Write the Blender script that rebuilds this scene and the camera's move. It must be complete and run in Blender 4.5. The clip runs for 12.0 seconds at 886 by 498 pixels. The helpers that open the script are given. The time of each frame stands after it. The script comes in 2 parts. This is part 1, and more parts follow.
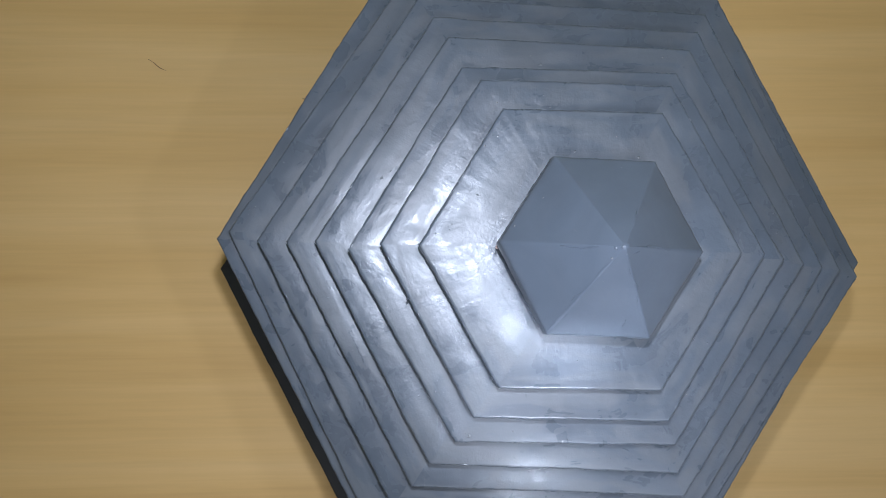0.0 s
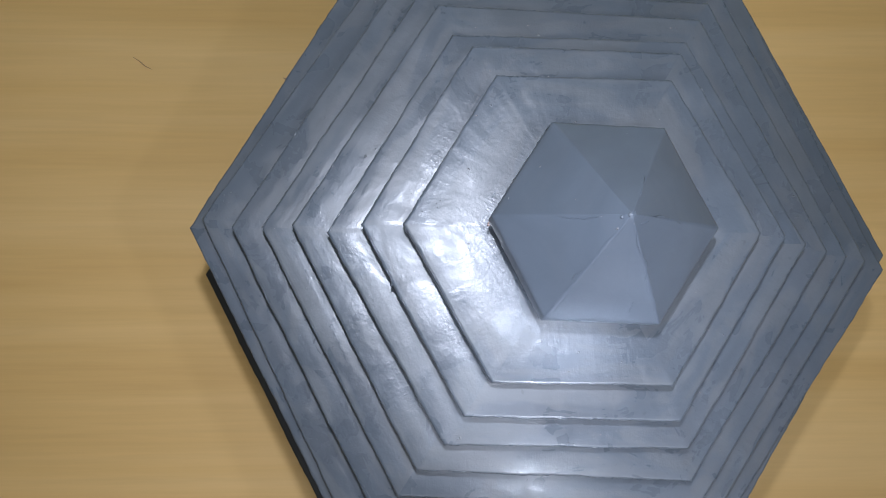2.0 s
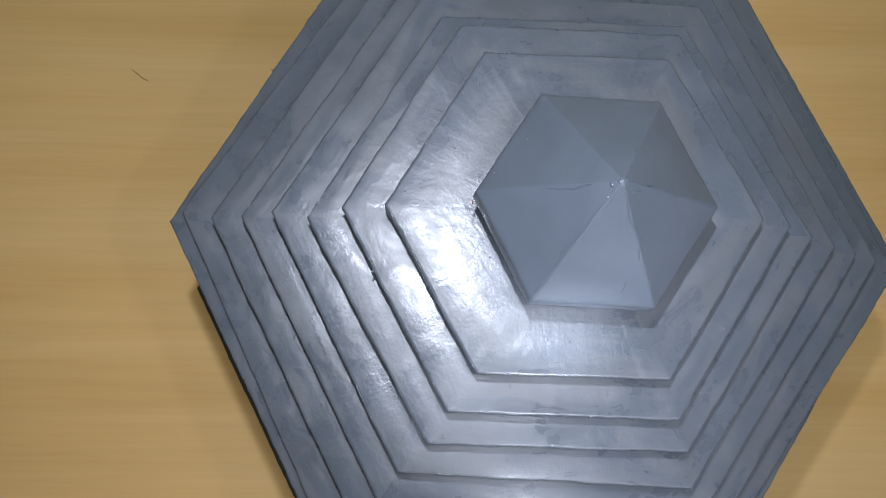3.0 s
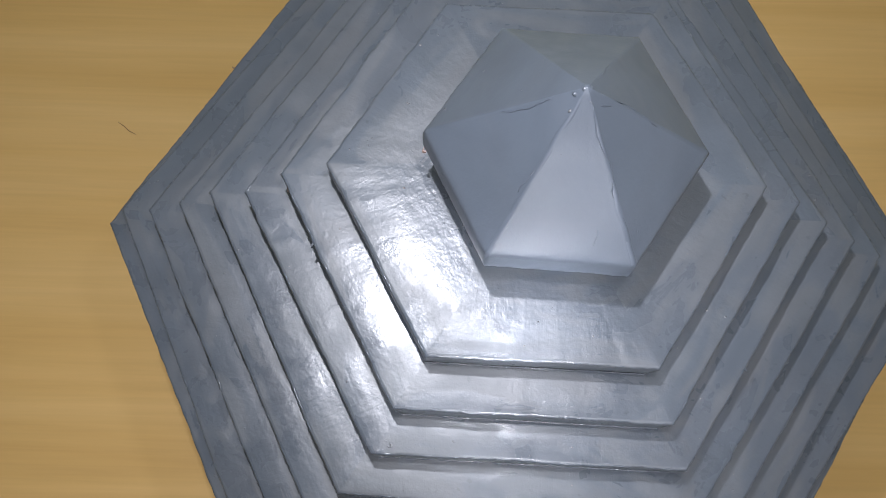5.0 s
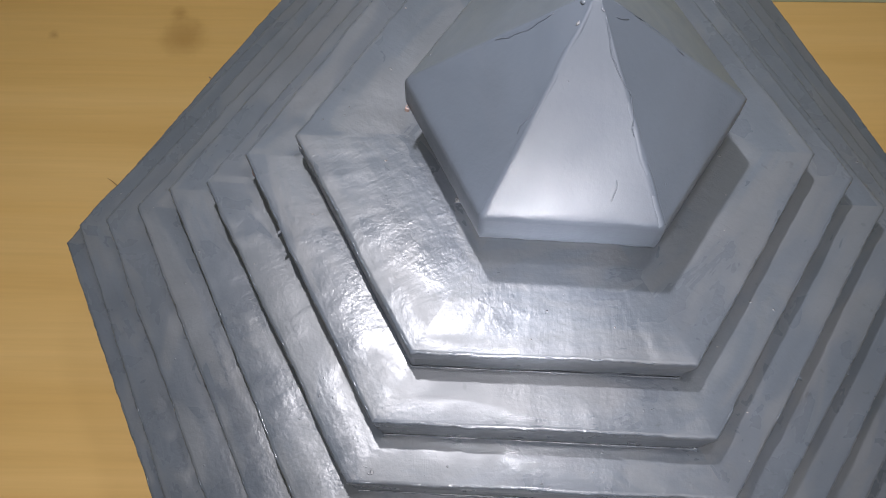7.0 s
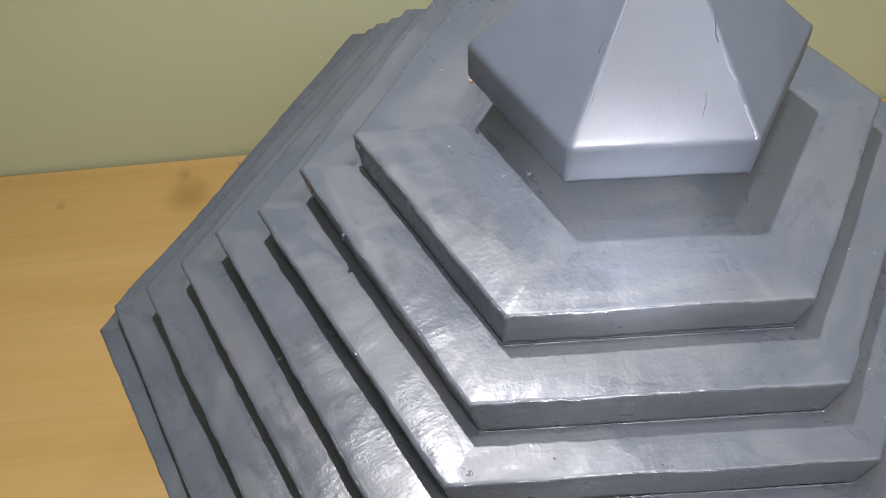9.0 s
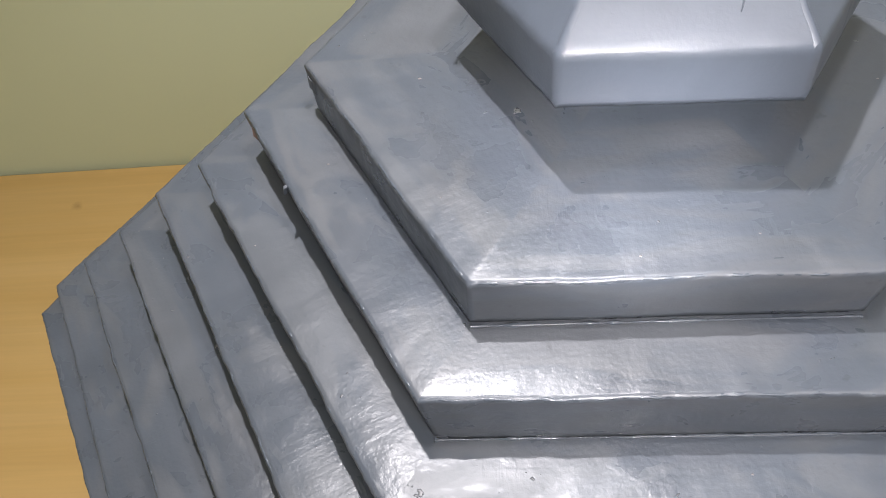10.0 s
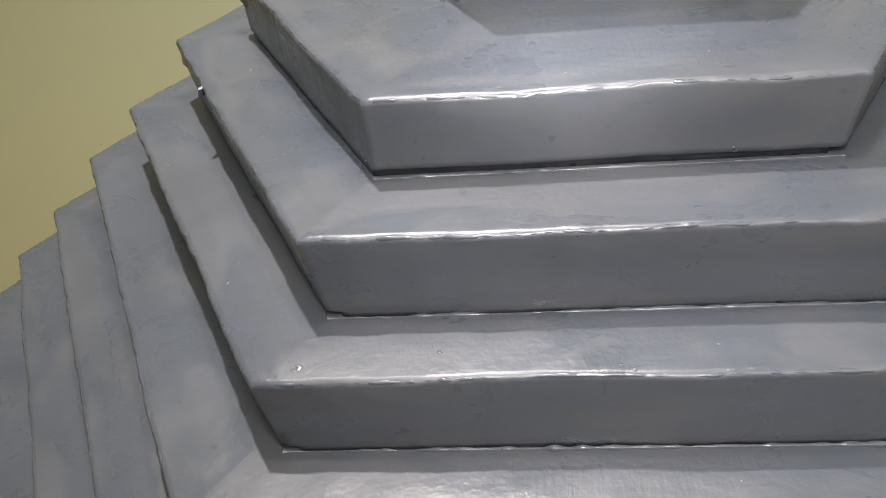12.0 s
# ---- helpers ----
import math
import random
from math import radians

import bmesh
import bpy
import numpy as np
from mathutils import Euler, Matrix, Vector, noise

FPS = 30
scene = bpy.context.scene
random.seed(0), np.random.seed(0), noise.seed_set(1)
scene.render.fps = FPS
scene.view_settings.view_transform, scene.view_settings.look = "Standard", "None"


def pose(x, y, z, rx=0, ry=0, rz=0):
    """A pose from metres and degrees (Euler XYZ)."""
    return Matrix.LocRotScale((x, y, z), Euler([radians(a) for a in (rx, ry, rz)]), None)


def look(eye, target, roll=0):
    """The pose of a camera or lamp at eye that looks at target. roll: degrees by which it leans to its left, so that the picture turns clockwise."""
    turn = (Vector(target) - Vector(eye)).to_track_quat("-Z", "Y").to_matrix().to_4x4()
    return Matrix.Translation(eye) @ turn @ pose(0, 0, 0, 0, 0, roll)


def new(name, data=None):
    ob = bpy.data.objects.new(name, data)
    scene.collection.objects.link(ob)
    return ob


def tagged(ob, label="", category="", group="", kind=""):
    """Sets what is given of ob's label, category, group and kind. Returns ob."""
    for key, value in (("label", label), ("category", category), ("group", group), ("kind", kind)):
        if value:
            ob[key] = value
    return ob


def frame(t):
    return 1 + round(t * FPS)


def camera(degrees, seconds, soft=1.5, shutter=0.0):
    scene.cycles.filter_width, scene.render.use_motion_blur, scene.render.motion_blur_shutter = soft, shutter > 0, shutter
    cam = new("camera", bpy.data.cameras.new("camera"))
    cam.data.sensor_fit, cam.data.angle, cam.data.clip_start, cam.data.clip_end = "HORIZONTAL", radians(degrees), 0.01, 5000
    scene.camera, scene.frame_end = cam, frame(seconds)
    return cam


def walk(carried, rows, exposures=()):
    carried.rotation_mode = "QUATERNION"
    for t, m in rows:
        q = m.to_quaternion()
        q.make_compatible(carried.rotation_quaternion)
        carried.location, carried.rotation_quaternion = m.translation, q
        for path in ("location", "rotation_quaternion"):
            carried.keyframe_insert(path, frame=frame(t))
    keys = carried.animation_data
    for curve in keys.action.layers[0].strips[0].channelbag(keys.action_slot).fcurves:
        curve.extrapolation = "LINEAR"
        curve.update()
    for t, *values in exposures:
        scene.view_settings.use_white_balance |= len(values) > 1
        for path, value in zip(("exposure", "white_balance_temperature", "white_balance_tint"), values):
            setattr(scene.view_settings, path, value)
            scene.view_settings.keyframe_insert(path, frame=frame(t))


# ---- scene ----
# ---- camera and walk ----
cam = camera(54.98, 12.0, soft=0.95)
ROWS = [
    (0.0, pose(-0.0781, -0.0257, 0.8092, 3.19, -2.36, 2.58)),
    (0.5, pose(-0.0733, -0.0217, 0.8019, 2.84, -2.15, 2.35)),
    (1.0, pose(-0.0699, -0.0294, 0.7936, 3.86, -2.13, 2.56)),
    (1.5, pose(-0.0699, -0.0385, 0.7846, 4.35, -1.50, 2.80)),
    (2.0, pose(-0.0689, -0.0427, 0.7713, 5.00, -2.11, 2.64)),
    (2.5, pose(-0.0657, -0.0559, 0.7637, 6.48, -1.94, 3.08)),
    (3.0, pose(-0.0568, -0.0640, 0.7498, 7.92, -1.55, 3.35)),
    (3.2, pose(-0.0497, -0.0775, 0.7418, 9.67, -0.83, 3.57)),
    (5.0, pose(-0.0277, -0.1075, 0.6921, 16.31, -0.28, 4.47)),
    (5.5, pose(-0.0169, -0.1128, 0.6831, 18.09, 0.43, 4.54)),
    (6.0, pose(-0.0105, -0.1202, 0.6711, 19.73, 0.82, 5.18)),
    (6.5, pose(-0.0093, -0.1187, 0.6578, 21.15, 0.72, 5.69)),
    (7.0, pose(-0.0197, -0.1247, 0.6379, 22.84, 0.73, 4.16)),
    (7.5, pose(-0.0268, -0.1227, 0.6228, 24.55, 2.32, 1.27)),
    (7.7, pose(-0.0273, -0.1330, 0.6188, 26.32, 2.16, 1.12)),
    (9.3, pose(-0.0450, -0.1703, 0.5932, 36.18, 3.04, -1.64)),
    (9.5, pose(-0.0367, -0.1613, 0.5866, 34.73, 4.27, -1.40)),
    (10.0, pose(-0.0263, -0.1537, 0.5479, 38.17, 4.46, 2.44)),
    (10.5, pose(-0.0304, -0.1614, 0.5325, 42.21, 4.60, 4.32)),
    (11.0, pose(-0.0201, -0.1673, 0.5203, 44.21, 5.27, 4.72)),
    (11.2, pose(-0.0195, -0.1684, 0.5132, 46.91, 4.61, 5.24)),
    (11.5, pose(-0.0167, -0.1680, 0.4975, 49.10, 5.63, 5.46)),
    (12.0, pose(-0.0056, -0.1791, 0.4832, 52.74, 6.00, 5.45)),
]
EXPOSURES = [(0.0, 0.80, 5550, 14), (3.0, 0.78, 5850, 15), (5.0, 0.84, 6200, 16), (7.5, 0.88, 6550, 17), (9.5, 1.14, 6650, 17), (10.5, 1.12, 6800, 18), (11.5, 1.40, 7050, 19), (12.0, 1.16, 7200, 18)]
walk(cam, ROWS, EXPOSURES)

# ---- light ----
world = bpy.data.worlds.new("room_air")
scene.world = world
world.use_nodes = True
world.node_tree.nodes["Background"].inputs[0].default_value = (0.9, 0.95, 1.0, 1)
world.node_tree.nodes["Background"].inputs[1].default_value = 0.02


def lamp(name, kind, place, watts, colour):
    data = bpy.data.lights.new(name, kind)
    data.energy, data.color = watts, colour
    ob = new(name, data)
    ob.location = place
    return ob


# fixed close spots stand in for a phone torch carried from above to front
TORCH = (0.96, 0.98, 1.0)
TORCH_STAND_INS = (
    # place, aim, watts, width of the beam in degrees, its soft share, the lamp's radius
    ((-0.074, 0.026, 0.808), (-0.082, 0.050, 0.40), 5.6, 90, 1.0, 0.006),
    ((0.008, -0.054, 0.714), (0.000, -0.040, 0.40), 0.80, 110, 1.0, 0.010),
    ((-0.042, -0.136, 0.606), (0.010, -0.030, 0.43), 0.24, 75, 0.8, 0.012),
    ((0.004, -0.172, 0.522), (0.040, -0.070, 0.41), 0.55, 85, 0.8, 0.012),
    # narrow beam added only to fill the cap's shadow on the top tier
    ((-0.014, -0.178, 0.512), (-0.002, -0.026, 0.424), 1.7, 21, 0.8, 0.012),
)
for place, aim, watts, cone, blend, soft in TORCH_STAND_INS:
    torch_stand_in = lamp("torch_stand_in", "SPOT", place, watts, TORCH)
    torch_stand_in.matrix_world = look(place, aim)
    torch_stand_in.data.spot_size, torch_stand_in.data.spot_blend, torch_stand_in.data.shadow_soft_size = radians(cone), blend, soft
# unseen soft fill, added to lighten shadows, front risers, table and wall
fill_lamp = lamp("fill_lamp", "AREA", (0.45, -1.1, 1.5), 7.5, (1.0, 0.98, 0.96))
fill_lamp.data.shape, fill_lamp.data.size, fill_lamp.data.size_y = "RECTANGLE", 1.4, 0.9
fill_lamp.matrix_world = look((0.45, -1.1, 1.5), (0, 0, 0.3))

# ---- materials ----


def material(name):
    m = bpy.data.materials.new(name)
    m.use_nodes = True
    nt = m.node_tree
    return m, nt, nt.nodes["Principled BSDF"]


def node(nt, kind, **values):
    n = nt.nodes.new(kind)
    for k, v in values.items():
        n.inputs[k].default_value = v
    return n


def coords(nt, which, scale, turn=0.0):
    tc = nt.nodes.new("ShaderNodeTexCoord")
    mp = nt.nodes.new("ShaderNodeMapping")
    mp.inputs["Scale"].default_value = scale
    mp.inputs["Rotation"].default_value = (0, 0, turn)
    nt.links.new(tc.outputs[which], mp.inputs["Vector"])
    return mp.outputs["Vector"]


def noise_tex(nt, vector, scale, detail=4.0, rough=0.55, distort=0.0):
    n = node(nt, "ShaderNodeTexNoise", Scale=scale, Detail=detail, Roughness=rough, Distortion=distort)
    nt.links.new(vector, n.inputs["Vector"])
    return n.outputs["Fac"]


def ramp(nt, fac, stops):
    r = nt.nodes.new("ShaderNodeValToRGB")
    e = r.color_ramp.elements
    while len(e) < len(stops):
        e.new(0.5)
    for el, (p, c) in zip(e, stops):
        el.position = p
        el.color = (*c, 1) if len(c) == 3 else c
    nt.links.new(fac, r.inputs["Fac"])
    return r.outputs["Color"]


def grey(v):
    return (v, v, v)


def mix(nt, mode, fac, a, b):
    m = nt.nodes.new("ShaderNodeMix")
    m.data_type, m.blend_type = "RGBA", mode
    for key, v in (("Factor", fac), ("A", a), ("B", b)):
        socket = [s for s in m.inputs if s.name == key and s.type == ("VALUE" if key == "Factor" else "RGBA")][0]
        if isinstance(v, (int, float)):
            socket.default_value = v
        elif isinstance(v, tuple):
            socket.default_value = (*v, 1)
        else:
            nt.links.new(v, socket)
    return [s for s in m.outputs if s.type == "RGBA"][0]


def bump(nt, height, strength, distance, under=None):
    b = node(nt, "ShaderNodeBump", Strength=strength, Distance=distance)
    nt.links.new(height, b.inputs["Height"])
    if under is not None:
        nt.links.new(under, b.inputs["Normal"])
    return b.outputs["Normal"]


def paint_material(name, tint, gloss=0.36, strokes_share=1.0):
    """Hand-brushed gloss paint: streaks along each board, patches of a second, warmer coat, lumps, scratches and specks."""
    m, nt, bsdf = material(name)
    ob = coords(nt, "Object", (1, 1, 1))
    strokes = noise_tex(nt, coords(nt, "UV", (48, 260, 1)), 1.0, 3.0, 0.55, 0.2)
    fine = noise_tex(nt, ob, 900.0, 3.0, 0.55, 0.2)
    patches = noise_tex(nt, ob, 26.0, 4.0, 0.6, 0.8)
    warm = noise_tex(nt, coords(nt, "UV", (17, 70, 1)), 1.0, 3.0, 0.5, 0.6)
    lumps = noise_tex(nt, ob, 62.0, 4.0, 0.55, 0.5)
    c1 = ramp(nt, patches, [(0.30, tuple(t * 0.90 for t in tint)), (0.5, tint), (0.70, tuple(t * 1.10 for t in tint))])
    c2 = mix(nt, "MULTIPLY", 0.24 * strokes_share, c1, ramp(nt, strokes, [(0.3, grey(0.65)), (0.7, grey(1.0))]))
    coat = noise_tex(nt, coords(nt, "UV", (21, 62, 1)), 1.0, 4.0, 0.6, 0.9)
    dry = ramp(nt, coat, [(0.47, grey(0.0)), (0.56, grey(1.0))])
    second = ramp(nt, warm, [(0.48, grey(0.0)), (0.60, grey(0.05 + 0.11 * strokes_share))])
    c2 = mix(nt, "MIX", second, c2, (tint[0] * 1.40, tint[1] * 1.20, tint[2] * 1.06))
    c2 = mix(nt, "MULTIPLY", dry, c2, (1.0 + 0.13 * strokes_share, 1.0 + 0.08 * strokes_share, 1.0 + 0.02 * strokes_share))
    specks = ramp(nt, noise_tex(nt, ob, 420.0, 2.0, 0.5), [(0.71, grey(0.0)), (0.76, grey(1.0))])
    sparse = ramp(nt, noise_tex(nt, ob, 60.0, 2.0, 0.5), [(0.60, grey(0.0)), (0.66, grey(1.0))])
    both = mix(nt, "MULTIPLY", 1.0, specks, sparse)
    pits = ramp(nt, noise_tex(nt, ob, 310.0, 2.0, 0.5), [(0.25, grey(1.0)), (0.31, grey(0.0))])
    c3 = mix(nt, "MIX", both, c2, (0.20, 0.20, 0.21))
    c3 = mix(nt, "MULTIPLY", pits, c3, grey(1.0 - 0.22 * strokes_share))
    nt.links.new(c3, bsdf.inputs["Base Color"])
    bsdf.inputs["Specular IOR Level"].default_value = 0.50
    sheen = ramp(nt, lumps, [(0.3, grey(gloss + 0.09)), (0.7, grey(gloss - 0.06))])
    nt.links.new(mix(nt, "ADD", dry, sheen, grey(0.12 * strokes_share)), bsdf.inputs["Roughness"])
    grain = noise_tex(nt, ob, 260.0, 4.0, 0.6, 0.3)
    n0 = bump(nt, grain, 0.13 * (0.2 + 0.8 * strokes_share), 0.0005)
    brushed = ramp(nt, noise_tex(nt, ob, 34.0, 3.0, 0.55, 0.8), [(0.46, grey(0.0)), (0.60, grey(1.0))])
    for lean in (0.5, -0.9):
        scratch = noise_tex(nt, coords(nt, "UV", (330, 46, 1), lean), 1.0, 4.0, 0.6, 1.8)
        n0 = bump(nt, mix(nt, "MULTIPLY", 1.0, scratch, brushed), 0.17 * strokes_share, 0.00028, n0)
    n1 = bump(nt, strokes, 0.18 * strokes_share, 0.0004, n0)
    n2 = bump(nt, lumps, 0.22, 0.0011 * (0.30 + 0.70 * strokes_share), n1)
    n3 = bump(nt, fine, 0.36, 0.00013, n2)
    nt.links.new(bump(nt, both, 0.8, 0.0005, n3), bsdf.inputs["Normal"])
    return m


def wood_material():
    m, nt, bsdf = material("pale_wood_laminate")
    bands = noise_tex(nt, coords(nt, "Object", (1.0, 22, 4)), 1.0, 5.0, 0.5, 0.5)
    grain = noise_tex(nt, coords(nt, "Object", (7, 190, 30)), 1.0, 4.0, 0.6, 0.5)
    cloud = noise_tex(nt, coords(nt, "Object", (2.2, 4.5, 1)), 1.0, 3.0, 0.5)
    c1 = ramp(nt, bands, [(0.28, (0.60, 0.375, 0.132)), (0.48, (0.66, 0.428, 0.165)), (0.72, (0.71, 0.478, 0.205))])
    c2 = mix(nt, "MULTIPLY", 0.35, c1, ramp(nt, grain, [(0.3, grey(0.80)), (0.65, grey(1.0))]))
    c3 = mix(nt, "MULTIPLY", 0.5, c2, ramp(nt, cloud, [(0.3, (0.86, 0.84, 0.80)), (0.7, grey(1.0))]))
    for place, size, dark in (((-0.281, 0.352), 0.022, 0.72), ((-0.288, 0.378), 0.008, 0.70), ((-0.40, 0.352), 0.004, 0.6), ((-0.25, -0.30), 0.004, 0.6)):
        away = node(nt, "ShaderNodeVectorMath")
        away.operation = "DISTANCE"
        away.inputs[1].default_value = (*place, 0.75)
        nt.links.new(coords(nt, "Object", (1, 1, 1)), away.inputs[0])
        edge = node(nt, "ShaderNodeMath")
        edge.operation = "MULTIPLY_ADD"
        edge.inputs[1].default_value = 0.012
        nt.links.new(noise_tex(nt, coords(nt, "Object", (1, 1, 1)), 90.0, 3.0), edge.inputs[0])
        nt.links.new(away.outputs["Value"], edge.inputs[2])
        c3 = mix(nt, "MULTIPLY", 1.0, c3, ramp(nt, edge.outputs[0], [(size * 0.6, (dark, dark * 0.95, dark * 0.85)), (size * 1.2 + 0.006, grey(1.0))]))
    nt.links.new(c3, bsdf.inputs["Base Color"])
    bsdf.inputs["Roughness"].default_value = 0.5
    bsdf.inputs["Specular IOR Level"].default_value = 0.3
    nt.links.new(bump(nt, grain, 0.12, 0.0003), bsdf.inputs["Normal"])
    return m


def wall_material(name, colour):
    m, nt, bsdf = material(name)
    ob = coords(nt, "Object", (1, 1, 1))
    cloud = noise_tex(nt, ob, 3.0, 4.0, 0.55)
    c = mix(nt, "MULTIPLY", 0.6, colour, ramp(nt, cloud, [(0.3, grey(0.90)), (0.7, grey(1.0))]))
    nt.links.new(c, bsdf.inputs["Base Color"])
    bsdf.inputs["Roughness"].default_value = 0.75
    nt.links.new(bump(nt, noise_tex(nt, ob, 240.0, 3.0), 0.2, 0.0006), bsdf.inputs["Normal"])
    return m


def plain_material(name, colour, rough=0.6):
    m, nt, bsdf = material(name)
    ob = coords(nt, "Object", (1, 1, 1))
    c = mix(nt, "MULTIPLY", 0.7, colour, ramp(nt, noise_tex(nt, ob, 90.0, 4.0), [(0.3, grey(0.7)), (0.7, grey(1.0))]))
    nt.links.new(c, bsdf.inputs["Base Color"])
    bsdf.inputs["Roughness"].default_value = rough
    return m


PAINT = paint_material("blue_grey_brushed_paint", (0.062, 0.073, 0.089), 0.28)
CAP_PAINT = paint_material("blue_grey_smooth_paint", (0.068, 0.081, 0.102), 0.37, 0.05)
WOOD = wood_material()
WALL = wall_material("pale_green_wall_paint", (0.59, 0.65, 0.45))
CEILING = wall_material("white_ceiling_paint", (0.78, 0.78, 0.76))
FLOOR = wall_material("beige_floor_tile", (0.42, 0.38, 0.33))
BLACK = plain_material("black_board", (0.012, 0.012, 0.014), 0.6)
GRIT = plain_material("pale_grit", (0.22, 0.20, 0.20), 0.3)
RAW = plain_material("raw_pink_board", (0.27, 0.19, 0.17), 0.7)
DARK = plain_material("dark_fibre", (0.20, 0.125, 0.065), 0.8)

# ---- building blocks ----


def finish(name, bm, mat, parent=None, label="", smooth=False):
    me = bpy.data.meshes.new(name)
    bm.normal_update()
    bm.to_mesh(me)
    bm.free()
    me.materials.append(mat)
    if smooth:
        for p in me.polygons:
            p.use_smooth = True
    ob = new(name, me)
    if parent is not None:
        ob.parent = parent
    if label:
        tagged(ob, label)
    return ob


def part(name, bm, mat, parent, label="", smooth=False):
    return finish(name, bm, mat, parent, label, smooth)


def box(bm, x0, y0, z0, x1, y1, z1, soft=0.0):
    made = bmesh.ops.create_cube(bm, size=1.0)
    m = Matrix.Translation(((x0 + x1) / 2, (y0 + y1) / 2, (z0 + z1) / 2)) @ Matrix.Diagonal((x1 - x0, y1 - y0, z1 - z0, 1))
    bmesh.ops.transform(bm, matrix=m, verts=made["verts"])
    if soft:
        edges = list({e for v in made["verts"] for e in v.link_edges})
        bmesh.ops.bevel(bm, geom=edges, offset=soft, segments=2, affect="EDGES")
    return bm


C30 = math.cos(math.pi / 6)


def uneven(p, seed):
    """How far a hand-cut edge strays outwards and upwards, as shares of its wobble."""
    q = Vector((p.x * 90, p.y * 90, seed))
    d = noise.noise(q * 7.5) * 0.32 + noise.noise(q * 2.2) * 0.42 + noise.noise(q * 0.45) * 0.75
    lift = noise.noise(q * 0.5 + Vector((3, 7, 1))) * 0.7 + noise.noise(q * 2.0 + Vector((9, 2, 4))) * 0.25 + noise.noise(q * 8.0 + Vector((1, 5, 2))) * 0.16
    return d, lift


def hex_corner(k, radius, turn, cuts):
    """Corner k of a hexagon whose sides are drawn in, each by its own cut: where two neighbouring sides meet."""
    a0, a1 = turn + (k - 0.5) * math.pi / 3, turn + (k + 0.5) * math.pi / 3
    d0, d1 = radius * C30 - cuts[(k - 1) % 6], radius * C30 - cuts[k % 6]
    det = math.sin(a1 - a0)
    return Vector(((d0 * math.sin(a1) - d1 * math.sin(a0)) / det, (d1 * math.cos(a0) - d0 * math.cos(a1)) / det, 0))


def hex_rings(rings, centre, turn, n=26, wobble=0.0, seed=0.0, close_top=True, close_bottom=True, depth=1.0, sides=(1, 1, 1, 1, 1, 1)):
    """A hexagonal body from rings of (circumradius, z, wobble share, cut), with hand-cut unevenness; UV runs along each side."""
    bm = bmesh.new()
    uvl = bm.loops.layers.uv.new("UVMap")
    rows = []
    for radius, z, share, *cut in rings:
        row = []
        cuts = [(cut[0] if cut else 0.0) * q for q in sides]
        for k in range(6):
            p0, p1 = hex_corner(k, radius, turn, cuts), hex_corner(k + 1, radius, turn, cuts)
            out = ((p0 + p1) / 2).normalized()
            for i in range(n):
                p = p0.lerp(p1, i / n)
                d, lift = uneven(p, seed)
                p = p + out * d * wobble * share
                row.append(bm.verts.new((centre[0] + p.x, centre[1] + p.y * depth, z + lift * wobble * share)))
        rows.append(row)
    m = 6 * n
    for lo, hi in zip(rows, rows[1:]):
        for i in range(m):
            j = (i + 1) % m
            bm.faces.new((lo[i], lo[j], hi[j], hi[i]))
    if close_top:
        bm.faces.new(rows[-1])
    if close_bottom:
        bm.faces.new(list(reversed(rows[0])))
    for f in bm.faces:
        c = f.calc_center_median() - Vector((*centre, 0))
        k = math.floor((math.atan2(c.y, c.x) - turn) / (math.pi / 3))
        mid = turn + (k + 0.5) * math.pi / 3
        side, out = Vector((-math.sin(mid), math.cos(mid), 0)), Vector((math.cos(mid), math.sin(mid), 0))
        for lp in f.loops:
            p = lp.vert.co - Vector((*centre, 0))
            lp[uvl].uv = (p.dot(side) + k * 0.37 + seed, p.dot(out) - p.z)
    return bm


def slab(radius, z0, z1, inner, centre, turn, seed, n=72, edge=0.0012, wobble=0.0006, undercut=0.0, seam=0.0, depth=1.0, sides=(1, 1, 1, 1, 1, 1)):
    """A hand-cut board: the side leans in towards its foot, an open seam or a bead of paint below it, a rounded upper edge."""
    lean, gap = undercut, undercut + seam
    rings = [(radius, z0, 0.3, gap), (radius, z0 + 0.0011, 0.4, gap), (radius, z0 + 0.0016, 0.5, lean), (radius, z0 + 0.0026, 0.6, lean * 0.96), (radius, z0 + (z1 - z0) * 0.6, 0.8, lean * 0.4), (radius, z1 - edge, 1.0, 0.0), (radius - edge * 0.12, z1 - edge * 0.55, 1.3, 0.0), (radius - edge * 0.5, z1 - edge * 0.15, 0.75, 0.0), (radius - edge * 1.3, z1, 0.8, 0.0)]
    for s in (0.35, 0.7, 1.0):
        rings.append((radius - edge * 1.3 - (radius - inner) * s, z1, 0.3, 0.0))
    return hex_rings(rings, centre, turn, n, wobble, seed, depth=depth, sides=sides)


# ---- the room ----
TURN = radians(3.0)
ROOM = Matrix.Rotation(TURN, 4, "Z")
BACK = 0.401


def structure(name, bm, mat, label, category):
    ob = finish(name, bm, mat)
    ob.matrix_world = ROOM
    return tagged(ob, label, category, kind="structure")


structure("floor", box(bmesh.new(), -1.8, -2.4, -0.80, 1.8, BACK, -0.75), FLOOR, "plain beige tiled floor below the table", "floor")
structure("wall_north", box(bmesh.new(), -1.8, BACK, -0.80, 1.8, BACK + 0.12, 1.95), WALL, "pale yellow-green painted wall behind the table", "wall")
structure("wall_south", box(bmesh.new(), -1.8, -2.52, -0.80, 1.8, -2.4, 1.95), WALL, "pale yellow-green painted wall", "wall")
structure("wall_west", box(bmesh.new(), -1.92, -2.52, -0.80, -1.8, BACK + 0.12, 1.95), WALL, "pale yellow-green painted wall", "wall")
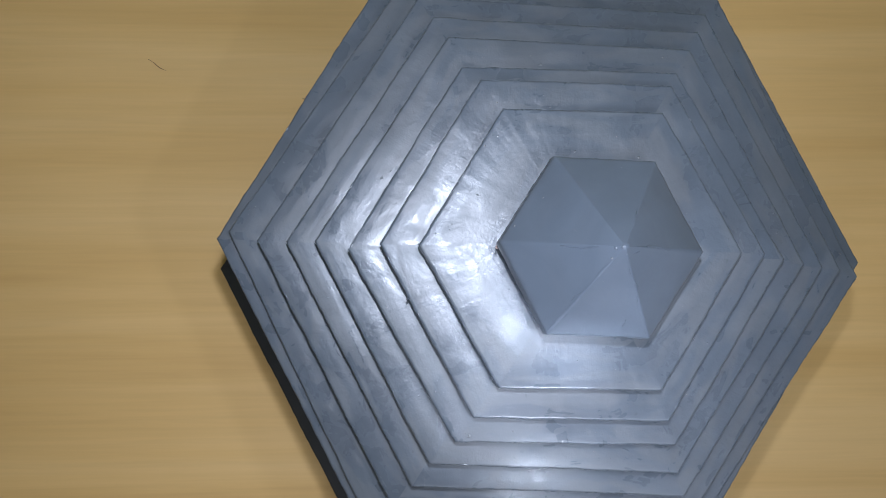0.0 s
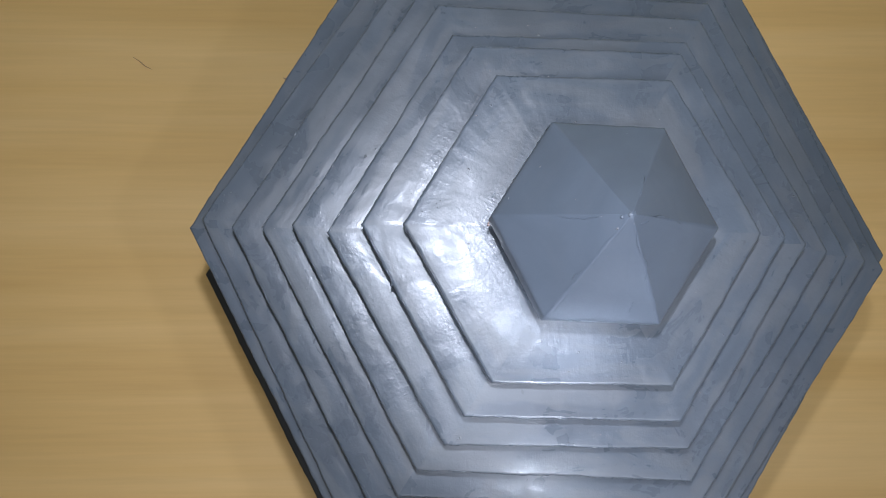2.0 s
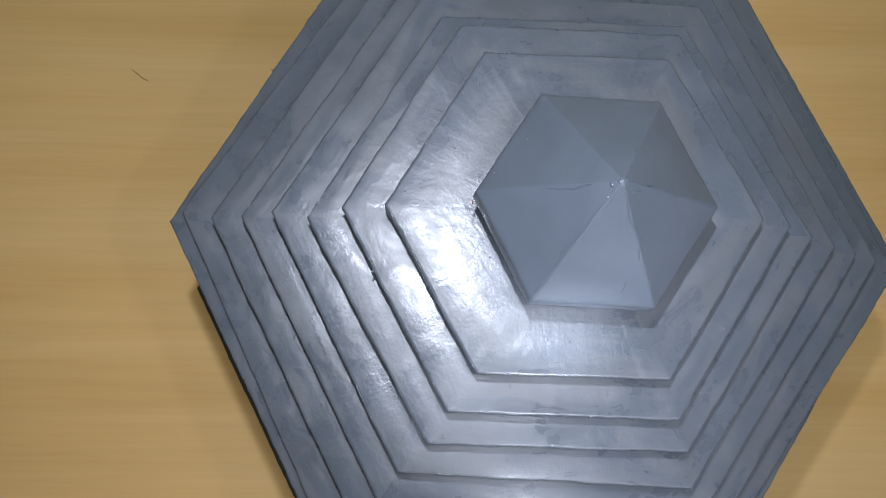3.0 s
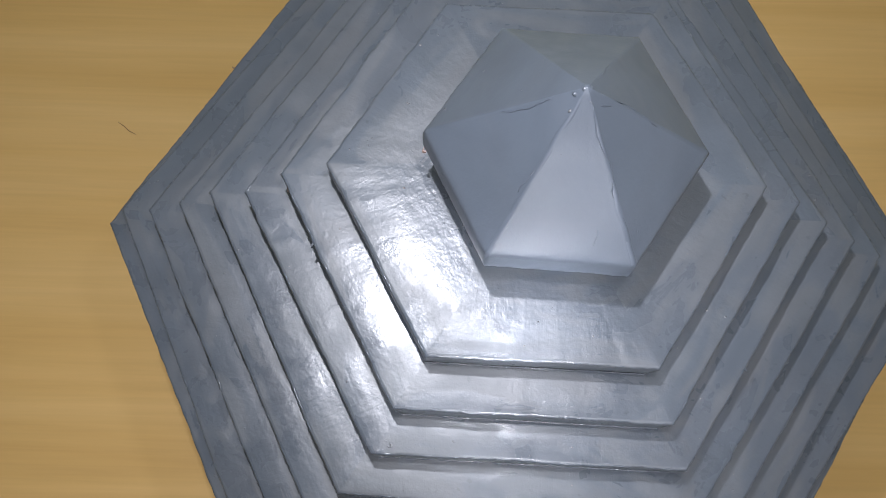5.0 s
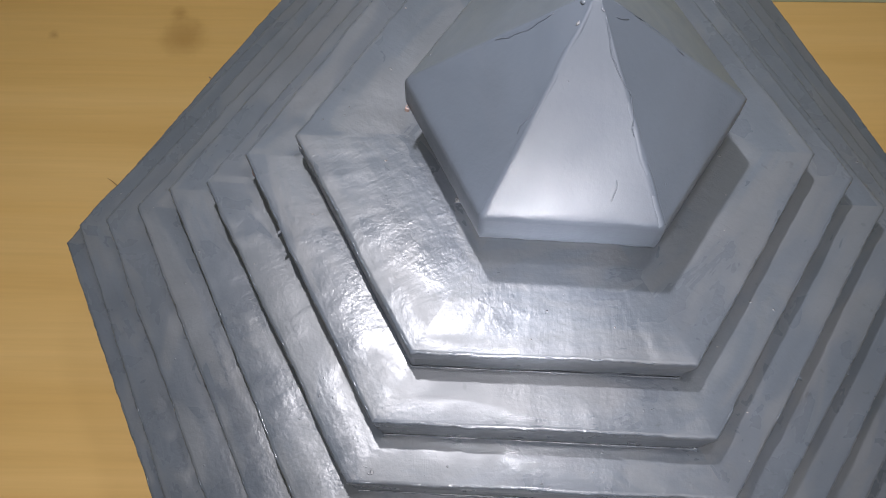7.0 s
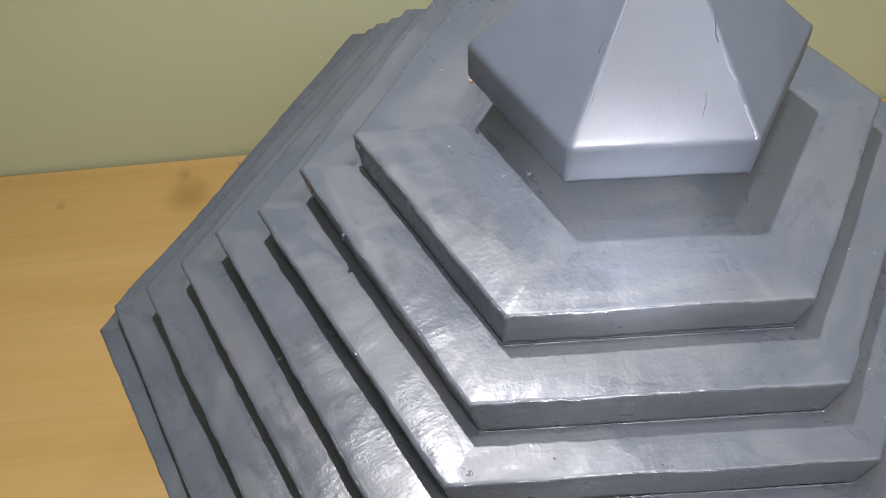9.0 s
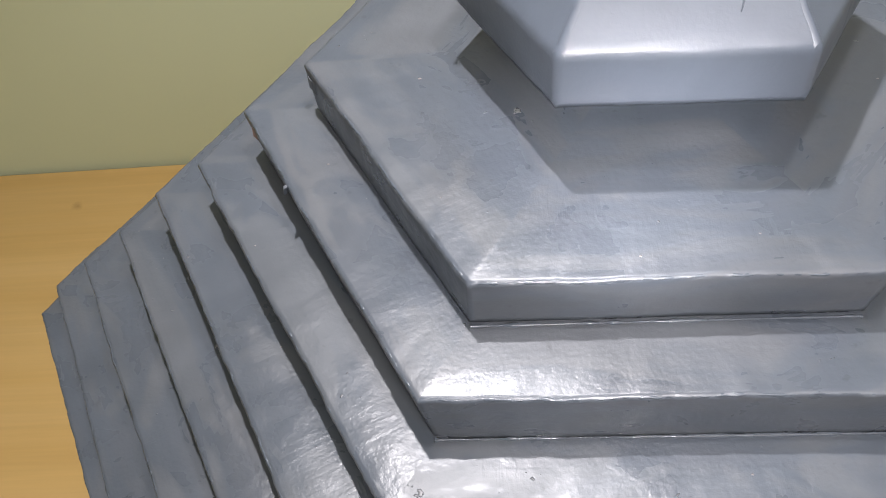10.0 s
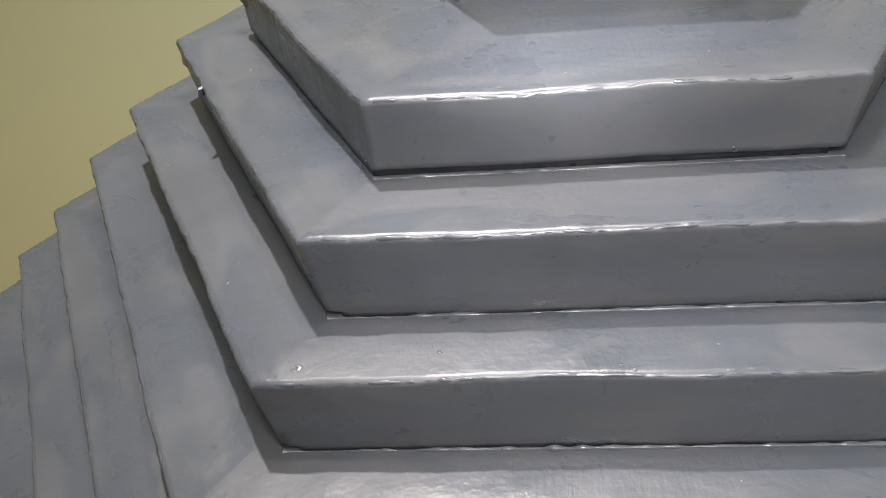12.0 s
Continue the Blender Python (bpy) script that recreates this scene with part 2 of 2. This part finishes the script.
structure("wall_east", box(bmesh.new(), 1.8, -2.52, -0.80, 1.92, BACK + 0.12, 1.95), WALL, "pale yellow-green painted wall", "wall")
structure("ceiling", box(bmesh.new(), -1.92, -2.52, 1.95, 1.92, BACK + 0.12, 2.05), CEILING, "white painted ceiling", "ceiling")

# ---- the table ----
table = tagged(new("table"), "pale wooden laminate table pushed against the wall", "table")
table.matrix_world = ROOM @ Matrix.Translation((0, 0, -0.75))


def on_table(bm):
    bmesh.ops.translate(bm, vec=(0, 0, 0.75), verts=bm.verts)
    return bm


part("tabletop", on_table(box(bmesh.new(), -0.95, -0.62, -0.028, 0.95, BACK - 0.002, 0.0, 0.003)), WOOD, table, "pale tan wood-grain laminate tabletop")
for lx in (-0.88, 0.88):
    for ly in (-0.55, 0.32):
        part("leg", box(bmesh.new(), lx - 0.025, ly - 0.025, 0.0, lx + 0.025, ly + 0.025, 0.722, 0.002), WOOD, table)

# ---- the model pavilion ----
pavilion = tagged(new("model_pavilion"), "blue-grey painted hexagonal model pavilion with stepped roof on a table", "model building")

# tier: circumradius, top height, centre, turn in degrees, depth against width
TIERS = [
    (0.1884, 0.3166, (-0.0012, 0.0043), 0.56, 1.024),
    (0.1807, 0.3276, (-0.0000, 0.0018), -1.41, 1.000),
    (0.1609, 0.3472, (0.0000, 0.0003), -0.20, 1.000),
    (0.1429, 0.3628, (-0.0000, -0.0000), 0.01, 1.000),
    (0.1260, 0.3790, (-0.0006, -0.0000), 0.05, 0.997),
    (0.1081, 0.3944, (-0.0005, -0.0016), 1.49, 0.984),
    (0.0922, 0.4101, (-0.0006, 0.0002), 1.28, 1.003),
    (0.0744, 0.4245, (0.0002, -0.0004), 1.39, 0.993),
]

part("base_platform", slab(0.2532, 0.0, 0.016, 0.10, (0.001, -0.008), 0.0, 3.1), BLACK, pavilion, "black board platform under the pavilion")
for k in range(6):
    a = k * math.pi / 3
    bm = bmesh.new()
    for z0, z1, r in ((0.016, 0.030, 0.015), (0.030, 0.285, 0.010), (0.285, 0.3000, 0.014)):
        made = bmesh.ops.create_cone(bm, cap_ends=True, segments=20, radius1=r, radius2=r, depth=z1 - z0)
        bmesh.ops.translate(bm, vec=(0.145 * math.cos(a), 0.145 * math.sin(a), (z0 + z1) / 2), verts=made["verts"])
    part("pillar", bm, PAINT, pavilion, "blue-grey painted round pillar")

# how far each side leans in, from the east round by the north: the front boards are cut nearly upright
SIDE_CUTS = [(0.8, 0.8, 0.8, 0.8, 0.05, 0.8)] * 7 + [(0.8, 0.8, 0.8, 0.1, 0.3, 0.8)]
bottom = 0.3000
for i, (radius, top, centre, turn, depth) in enumerate(TIERS):
    inner = TIERS[i + 1][0] - 0.012 if i + 1 < len(TIERS) else 0.02
    part("eave_board" if i == 0 else "roof_tier", slab(radius, bottom, top, inner, centre, radians(turn), i * 1.7 + 0.4, undercut=0.0 if i < 2 else 0.0022, seam=0.0 if i < 2 else 0.0030, depth=depth, sides=SIDE_CUTS[i]), PAINT, pavilion, "", True)
    bottom = top

CAP_C, CAP_TURN = (0.0025, -0.0012), radians(-0.1)
# unseen support added for the cap; its black stands in for the gap's shade
part("cap_neck", hex_rings([(0.007, 0.4250, 0), (0.007, 0.4430, 0)], CAP_C, CAP_TURN, 6), BLACK, pavilion, "neck added under the roof cap, black for the shade in the gap")
APEX = Vector((0.0024, -0.0033, 0.4940))
cap_rings = [(0.0415, 0.4422, 0.5), (0.0433, 0.4420, 1.0), (0.0437, 0.4434, 1.0), (0.0437, 0.4466, 1.0), (0.0436, 0.4520, 1.0), (0.0433, 0.4534, 1.0), (0.0427, 0.4542, 1.0)]
for s in (0.025, 0.06, 0.2, 0.4, 0.6, 0.8, 0.95, 0.993):
    cap_rings.append((0.0427 * (1 - s), 0.4542 + (APEX.z - 0.4542) * s, 0.22))
bm = hex_rings(cap_rings, (0, 0), CAP_TURN, 30, 0.0004, 8.8)
for v in bm.verts:
    s = max(0.0, (v.co.z - 0.4542) / (APEX.z - 0.4542))
    v.co.x += CAP_C[0] + (APEX.x - CAP_C[0]) * s
    v.co.y += CAP_C[1] + (APEX.y - CAP_C[1]) * s
part("roof_cap", bm, CAP_PAINT, pavilion, "blue-grey painted six-sided pointed roof cap", True)


def tube(points, radius, sides=6, taper=0.4):
    """A thin strand along points, thinner at its ends."""
    bm = bmesh.new()
    rows = []
    for i, p in enumerate(points):
        a = points[max(0, i - 1)]
        b = points[min(len(points) - 1, i + 1)]
        d = (b - a).normalized()
        u = d.orthogonal().normalized()
        w = d.cross(u)
        r = radius * (taper if i in (0, len(points) - 1) else 1.0)
        rows.append([bm.verts.new(p + (u * math.cos(k * math.tau / sides) + w * math.sin(k * math.tau / sides)) * r) for k in range(sides)])
    for lo, hi in zip(rows, rows[1:]):
        for k in range(sides):
            bm.faces.new((lo[k], lo[(k + 1) % sides], hi[(k + 1) % sides], hi[k]))
    bm.faces.new(list(reversed(rows[0])))
    bm.faces.new(rows[-1])
    bmesh.ops.recalc_face_normals(bm, faces=bm.faces)
    return bm


cap = [o for o in pavilion.children if o.name == "roof_cap"][0]
rng = random.Random(5)


def cap_point(angle, s, lift=0.0):
    """A point on the cap: s runs from the rim to the tip; angle in degrees round it."""
    a = radians(angle)
    side = (angle + 0.1) % 60.0 - 30.0
    r = 0.0427 * (1 - s) * C30 / math.cos(radians(side))
    mid = Vector((CAP_C[0], CAP_C[1], 0.4542)).lerp(APEX, s)
    return mid + Vector((math.cos(a) * r, math.sin(a) * r, lift))


# folded paper strips along the ridges
for k in (4, 5):
    ang = k * 60.0 - 0.1
    bm = bmesh.new()
    rows = []
    half = (1.0, 0.8, 0.8, 1.1, 1.0, 0.8)[k] / 1000
    for i in range(19):
        s = 0.0 + 0.95 * i / 18
        c = cap_point(ang, s)
        a = radians(ang)
        side = Vector((-math.sin(a), math.cos(a), 0))
        w = half * (1.0 - 0.45 * s) * (1 + 0.22 * noise.noise(Vector((i * 0.6, k * 5.0, 2.0))))
        shift = side * 0.0005 * noise.noise(Vector((i * 0.4, k * 3.0, 9.0)))
        drop = w * 0.52
        rows.append([bm.verts.new(c + shift + side * (w * q) + Vector((0, 0, h - drop * abs(q)))) for q, h in ((-1.25, -0.00020), (-0.93, 0.00002), (0.0, 0.00005), (0.93, 0.00002), (1.25, -0.00020))])
    for lo, hi in zip(rows, rows[1:]):
        for j in range(4):
            bm.faces.new((lo[j], lo[j + 1], hi[j + 1], hi[j]))
    part("ridge_strip", bm, CAP_PAINT, cap, "", True)

# wrinkles in the painted paper of the cap
CREASES = [
    ((284, 0.10), (287, 0.20)), ((236, 0.36), (238, 0.50)),
    ((297, 0.40), (303, 0.58), (294, 0.74), (300, 0.90)),
    ((182, 0.50), (186, 0.66), (183, 0.80)), ((358, 0.45), (364, 0.70), (361, 0.90)), ((350, 0.80), (330, 0.86)),
    ((62, 0.60), (57, 0.80)),
]
for line in CREASES:
    pts = []
    for (a0, s0), (a1, s1) in zip(line, line[1:]):
        for i in range(5):
            f = i / 5
            pts.append(cap_point(a0 + (a1 - a0) * f + rng.uniform(-0.8, 0.8), s0 + (s1 - s0) * f, 0.00006))
    pts.append(cap_point(*line[-1], 0.00004))
    part("wrinkle", tube(pts, 0.00016), CAP_PAINT, cap, "", True)

# beads of paint at the tip
for dx, dy, dz, r in ((-0.0004, 0.0, 0.0006, 0.0010), (-0.0026, -0.0006, -0.0014, 0.0008), (0.0012, 0.0007, -0.0002, 0.0007)):
    bm = bmesh.new()
    bmesh.ops.create_icosphere(bm, subdivisions=2, radius=r)
    for v in bm.verts:
        v.co *= 1 + 0.25 * noise.noise(v.co * 900 + Vector((dx * 9000, 0, 0)))
        v.co.z *= 0.7
    bmesh.ops.translate(bm, vec=APEX + Vector((dx, dy, dz - 0.0018)), verts=bm.verts)
    part("paint_bead", bm, PAINT, cap, "glossy bead of grey paint", True)

# grit stuck in the paint of the upper tiers
bm = bmesh.new()
for i in range(34):
    j = rng.choice((7, 7, 7, 6, 5, 4, 3))
    radius, top, centre, turn, depth = TIERS[j]
    inner = TIERS[j + 1][0] if j < 7 else 0.046
    a = rng.uniform(0, math.tau)
    edge_r = C30 / math.cos((a - radians(turn)) % (math.pi / 3) - math.pi / 6)
    r = (inner + 0.002 + (radius - inner - 0.004) * rng.random()) * edge_r
    made = bmesh.ops.create_icosphere(bm, subdivisions=1, radius=rng.uniform(0.00012, 0.00030))
    bmesh.ops.transform(bm, matrix=Matrix.Translation((centre[0] + math.cos(a) * r, centre[1] + math.sin(a) * r * depth, top)) @ Matrix.Diagonal((1 + rng.random(), 1, 0.7, 1)), verts=made["verts"])
tagged(part("paint_grit", bm, GRIT, pavilion, "pale grit stuck in the grey paint", True), kind="stuff")

# an uneven crust of thick paint along the edges of the tiers
WET = paint_material("blue_grey_thick_paint", (0.062, 0.073, 0.089), 0.24, 0.3)
bm = bmesh.new()
for i, (radius, top, centre, turn, depth) in enumerate(TIERS):
    for k in range(6):
        a0, a1 = radians(turn) + k * math.pi / 3, radians(turn) + (k + 1) * math.pi / 3
        p0, p1 = Vector((math.cos(a0), math.sin(a0), 0)) * radius, Vector((math.cos(a1), math.sin(a1), 0)) * radius
        out = ((p0 + p1) / 2).normalized()
        count = int(radius / 0.0007)
        rows = []
        for j in range(1, count):
            p = p0.lerp(p1, j / count)
            d, lift = uneven(p, i * 1.7 + 0.4)
            thick = 0.00034 + 0.00022 * noise.noise(Vector((p.x * 700, p.y * 700, i * 3.1))) + 0.00016 * noise.noise(Vector((p.x * 170, p.y * 170, i * 5.3)))
            thick = max(0.00008, thick)
            mid = Vector((centre[0] + p.x, centre[1] + p.y * depth, top - 0.00058 + lift * 0.0006)) + out * (d * 0.0006 - 0.00058)
            rows.append([bm.verts.new(mid + (out * math.cos(q) + Vector((0, 0, math.sin(q)))) * thick) for q in (-0.9, 0.0, 0.79, 1.57, 2.5)])
        for lo, hi in zip(rows, rows[1:]):
            for q in range(4):
                bm.faces.new((lo[q], hi[q], hi[q + 1], lo[q + 1]))
for i in range(4, 8):
    radius, top, centre, turn, depth = TIERS[i]
    foot = [0.0022 * q for q in SIDE_CUTS[i]]
    p0, p1 = hex_corner(4, radius, radians(turn), foot), hex_corner(5, radius, radians(turn), foot)
    count = int(radius / 0.0007)
    rows = []
    for j in range(count + 1):
        p = p0.lerp(p1, j / count)
        thick = max(0.00010, 0.00034 + 0.00040 * noise.noise(Vector((p.x * 420, p.y * 420, i * 2.7))) + 0.0003 * noise.noise(Vector((p.x * 90, p.y * 90, i * 4.1))))
        if j in (0, count):
            thick *= 1.5
        mid = Vector((centre[0] + p.x, centre[1] + p.y * depth, TIERS[i - 1][1]))
        rows.append([bm.verts.new(mid + Vector((0, -math.cos(q), math.sin(q))) * thick) for q in (-0.2, 0.4, 0.8, 1.2, 1.8)])
    for lo, hi in zip(rows, rows[1:]):
        for q in range(4):
            bm.faces.new((lo[q], hi[q], hi[q + 1], lo[q + 1]))
tagged(part("paint_crust", bm, WET, pavilion, "glossy dried crust of grey paint along the edges", True), kind="stuff")

# a frayed fibre standing off the eave, and a short dark thread on the table
bm = tube([Vector((-0.1395, 0.0845, 0.3135)), Vector((-0.1420, 0.0855, 0.3146)), Vector((-0.1435, 0.0862, 0.3158)), Vector((-0.1447, 0.0866, 0.3166))], 0.0006)
part("frayed_fibre", bm, DARK, pavilion, "dark frayed fibre on the eave edge")
thread = finish("thread", tube([Vector((0, 0, 0.0007)), Vector((0.006, -0.0035, 0.0008)), Vector((0.011, -0.0075, 0.0007)), Vector((0.018, -0.0105, 0.0007))], 0.00034), DARK)
thread.location = (-0.335, 0.188, 0.0)
tagged(thread, "short dark loose thread lying on the wooden table", "thread")


def flake(size, seed):
    """A lifted, torn scrap of board: a thin bent sheet with a ragged outline."""
    bm = bmesh.new()
    w, h, t = size
    rows = []
    for i in range(7):
        u = i / 6 - 0.5
        low = -h / 2 * (0.6 + 0.5 * noise.noise(Vector((i * 1.3, seed, 0))))
        high = h / 2 * (0.7 + 0.6 * noise.noise(Vector((i * 1.1, seed, 5))))
        bend = t * 1.6 * math.sin(u * 3.0 + seed)
        rows.append([bm.verts.new(p) for p in ((u * w, bend, low), (u * w, bend + t * 0.5, high), (u * w, bend - t * 0.5, high), (u * w, bend - t, low))])
    for lo, hi in zip(rows, rows[1:]):
        for j in range(4):
            bm.faces.new((lo[j], lo[(j + 1) % 4], hi[(j + 1) % 4], hi[j]))
    bm.faces.new(rows[0])
    bm.faces.new(list(reversed(rows[-1])))
    bmesh.ops.recalc_face_normals(bm, faces=bm.faces)
    return bm


def place_on_side(tier, angle, share, z, turn_extra=0.0):
    """Where a scrap sits: on the side of a tier that faces angle, share of the way along it."""
    radius, top, centre, turn, depth = TIERS[tier]
    mid = radians(angle + turn)
    out, along = Vector((math.cos(mid), math.sin(mid), 0)), Vector((-math.sin(mid), math.cos(mid), 0))
    p = Vector((*centre, z)) + out * (radius * C30 - 0.0008) + along * (radius * (share - 0.5))
    p.y = centre[1] + (p.y - centre[1]) * depth
    return Matrix.Translation(p) @ Matrix.Rotation(mid + math.pi / 2 + turn_extra, 4, "Z")


for tier, angle, share, z, size, mat, label in (
    (6, 210, 0.10, 0.4072, (0.0070, 0.0042, 0.0007), RAW, "pinkish torn scrap of raw board"),
    (6, 210, 0.16, 0.4086, (0.0100, 0.0030, 0.0006), PAINT, "lifted scrap of painted board"),
    (7, 210, 0.03, 0.4200, (0.0060, 0.0060, 0.0006), PAINT, "lifted scrap of painted board"),
    (6, 210, 0.30, 0.4085, (0.0030, 0.0026, 0.0009), PAINT, "lifted scrap of painted board"),
    (4, 330, 0.55, 0.3770, (0.0030, 0.0020, 0.0008), PAINT, "lifted scrap of painted board"),
    (5, 330, 0.40, 0.3935, (0.0030, 0.0020, 0.0008), PAINT, "lifted scrap of painted board"),
):
    bm = flake(size, tier * 3.3 + share * 7)
    bmesh.ops.transform(bm, matrix=place_on_side(tier, angle, share, z, 0.12), verts=bm.verts)
    part("torn_scrap", bm, mat, pavilion, label)
bm = flake((0.0016, 0.0018, 0.0005), 4.4)
bmesh.ops.transform(bm, matrix=Matrix.Translation((CAP_C[0] - 0.0428, CAP_C[1] - 0.0012, 0.4426)) @ Matrix.Rotation(radians(-60), 4, "Z"), verts=bm.verts)
part("torn_scrap", bm, RAW, cap, "pinkish torn scrap of raw board")
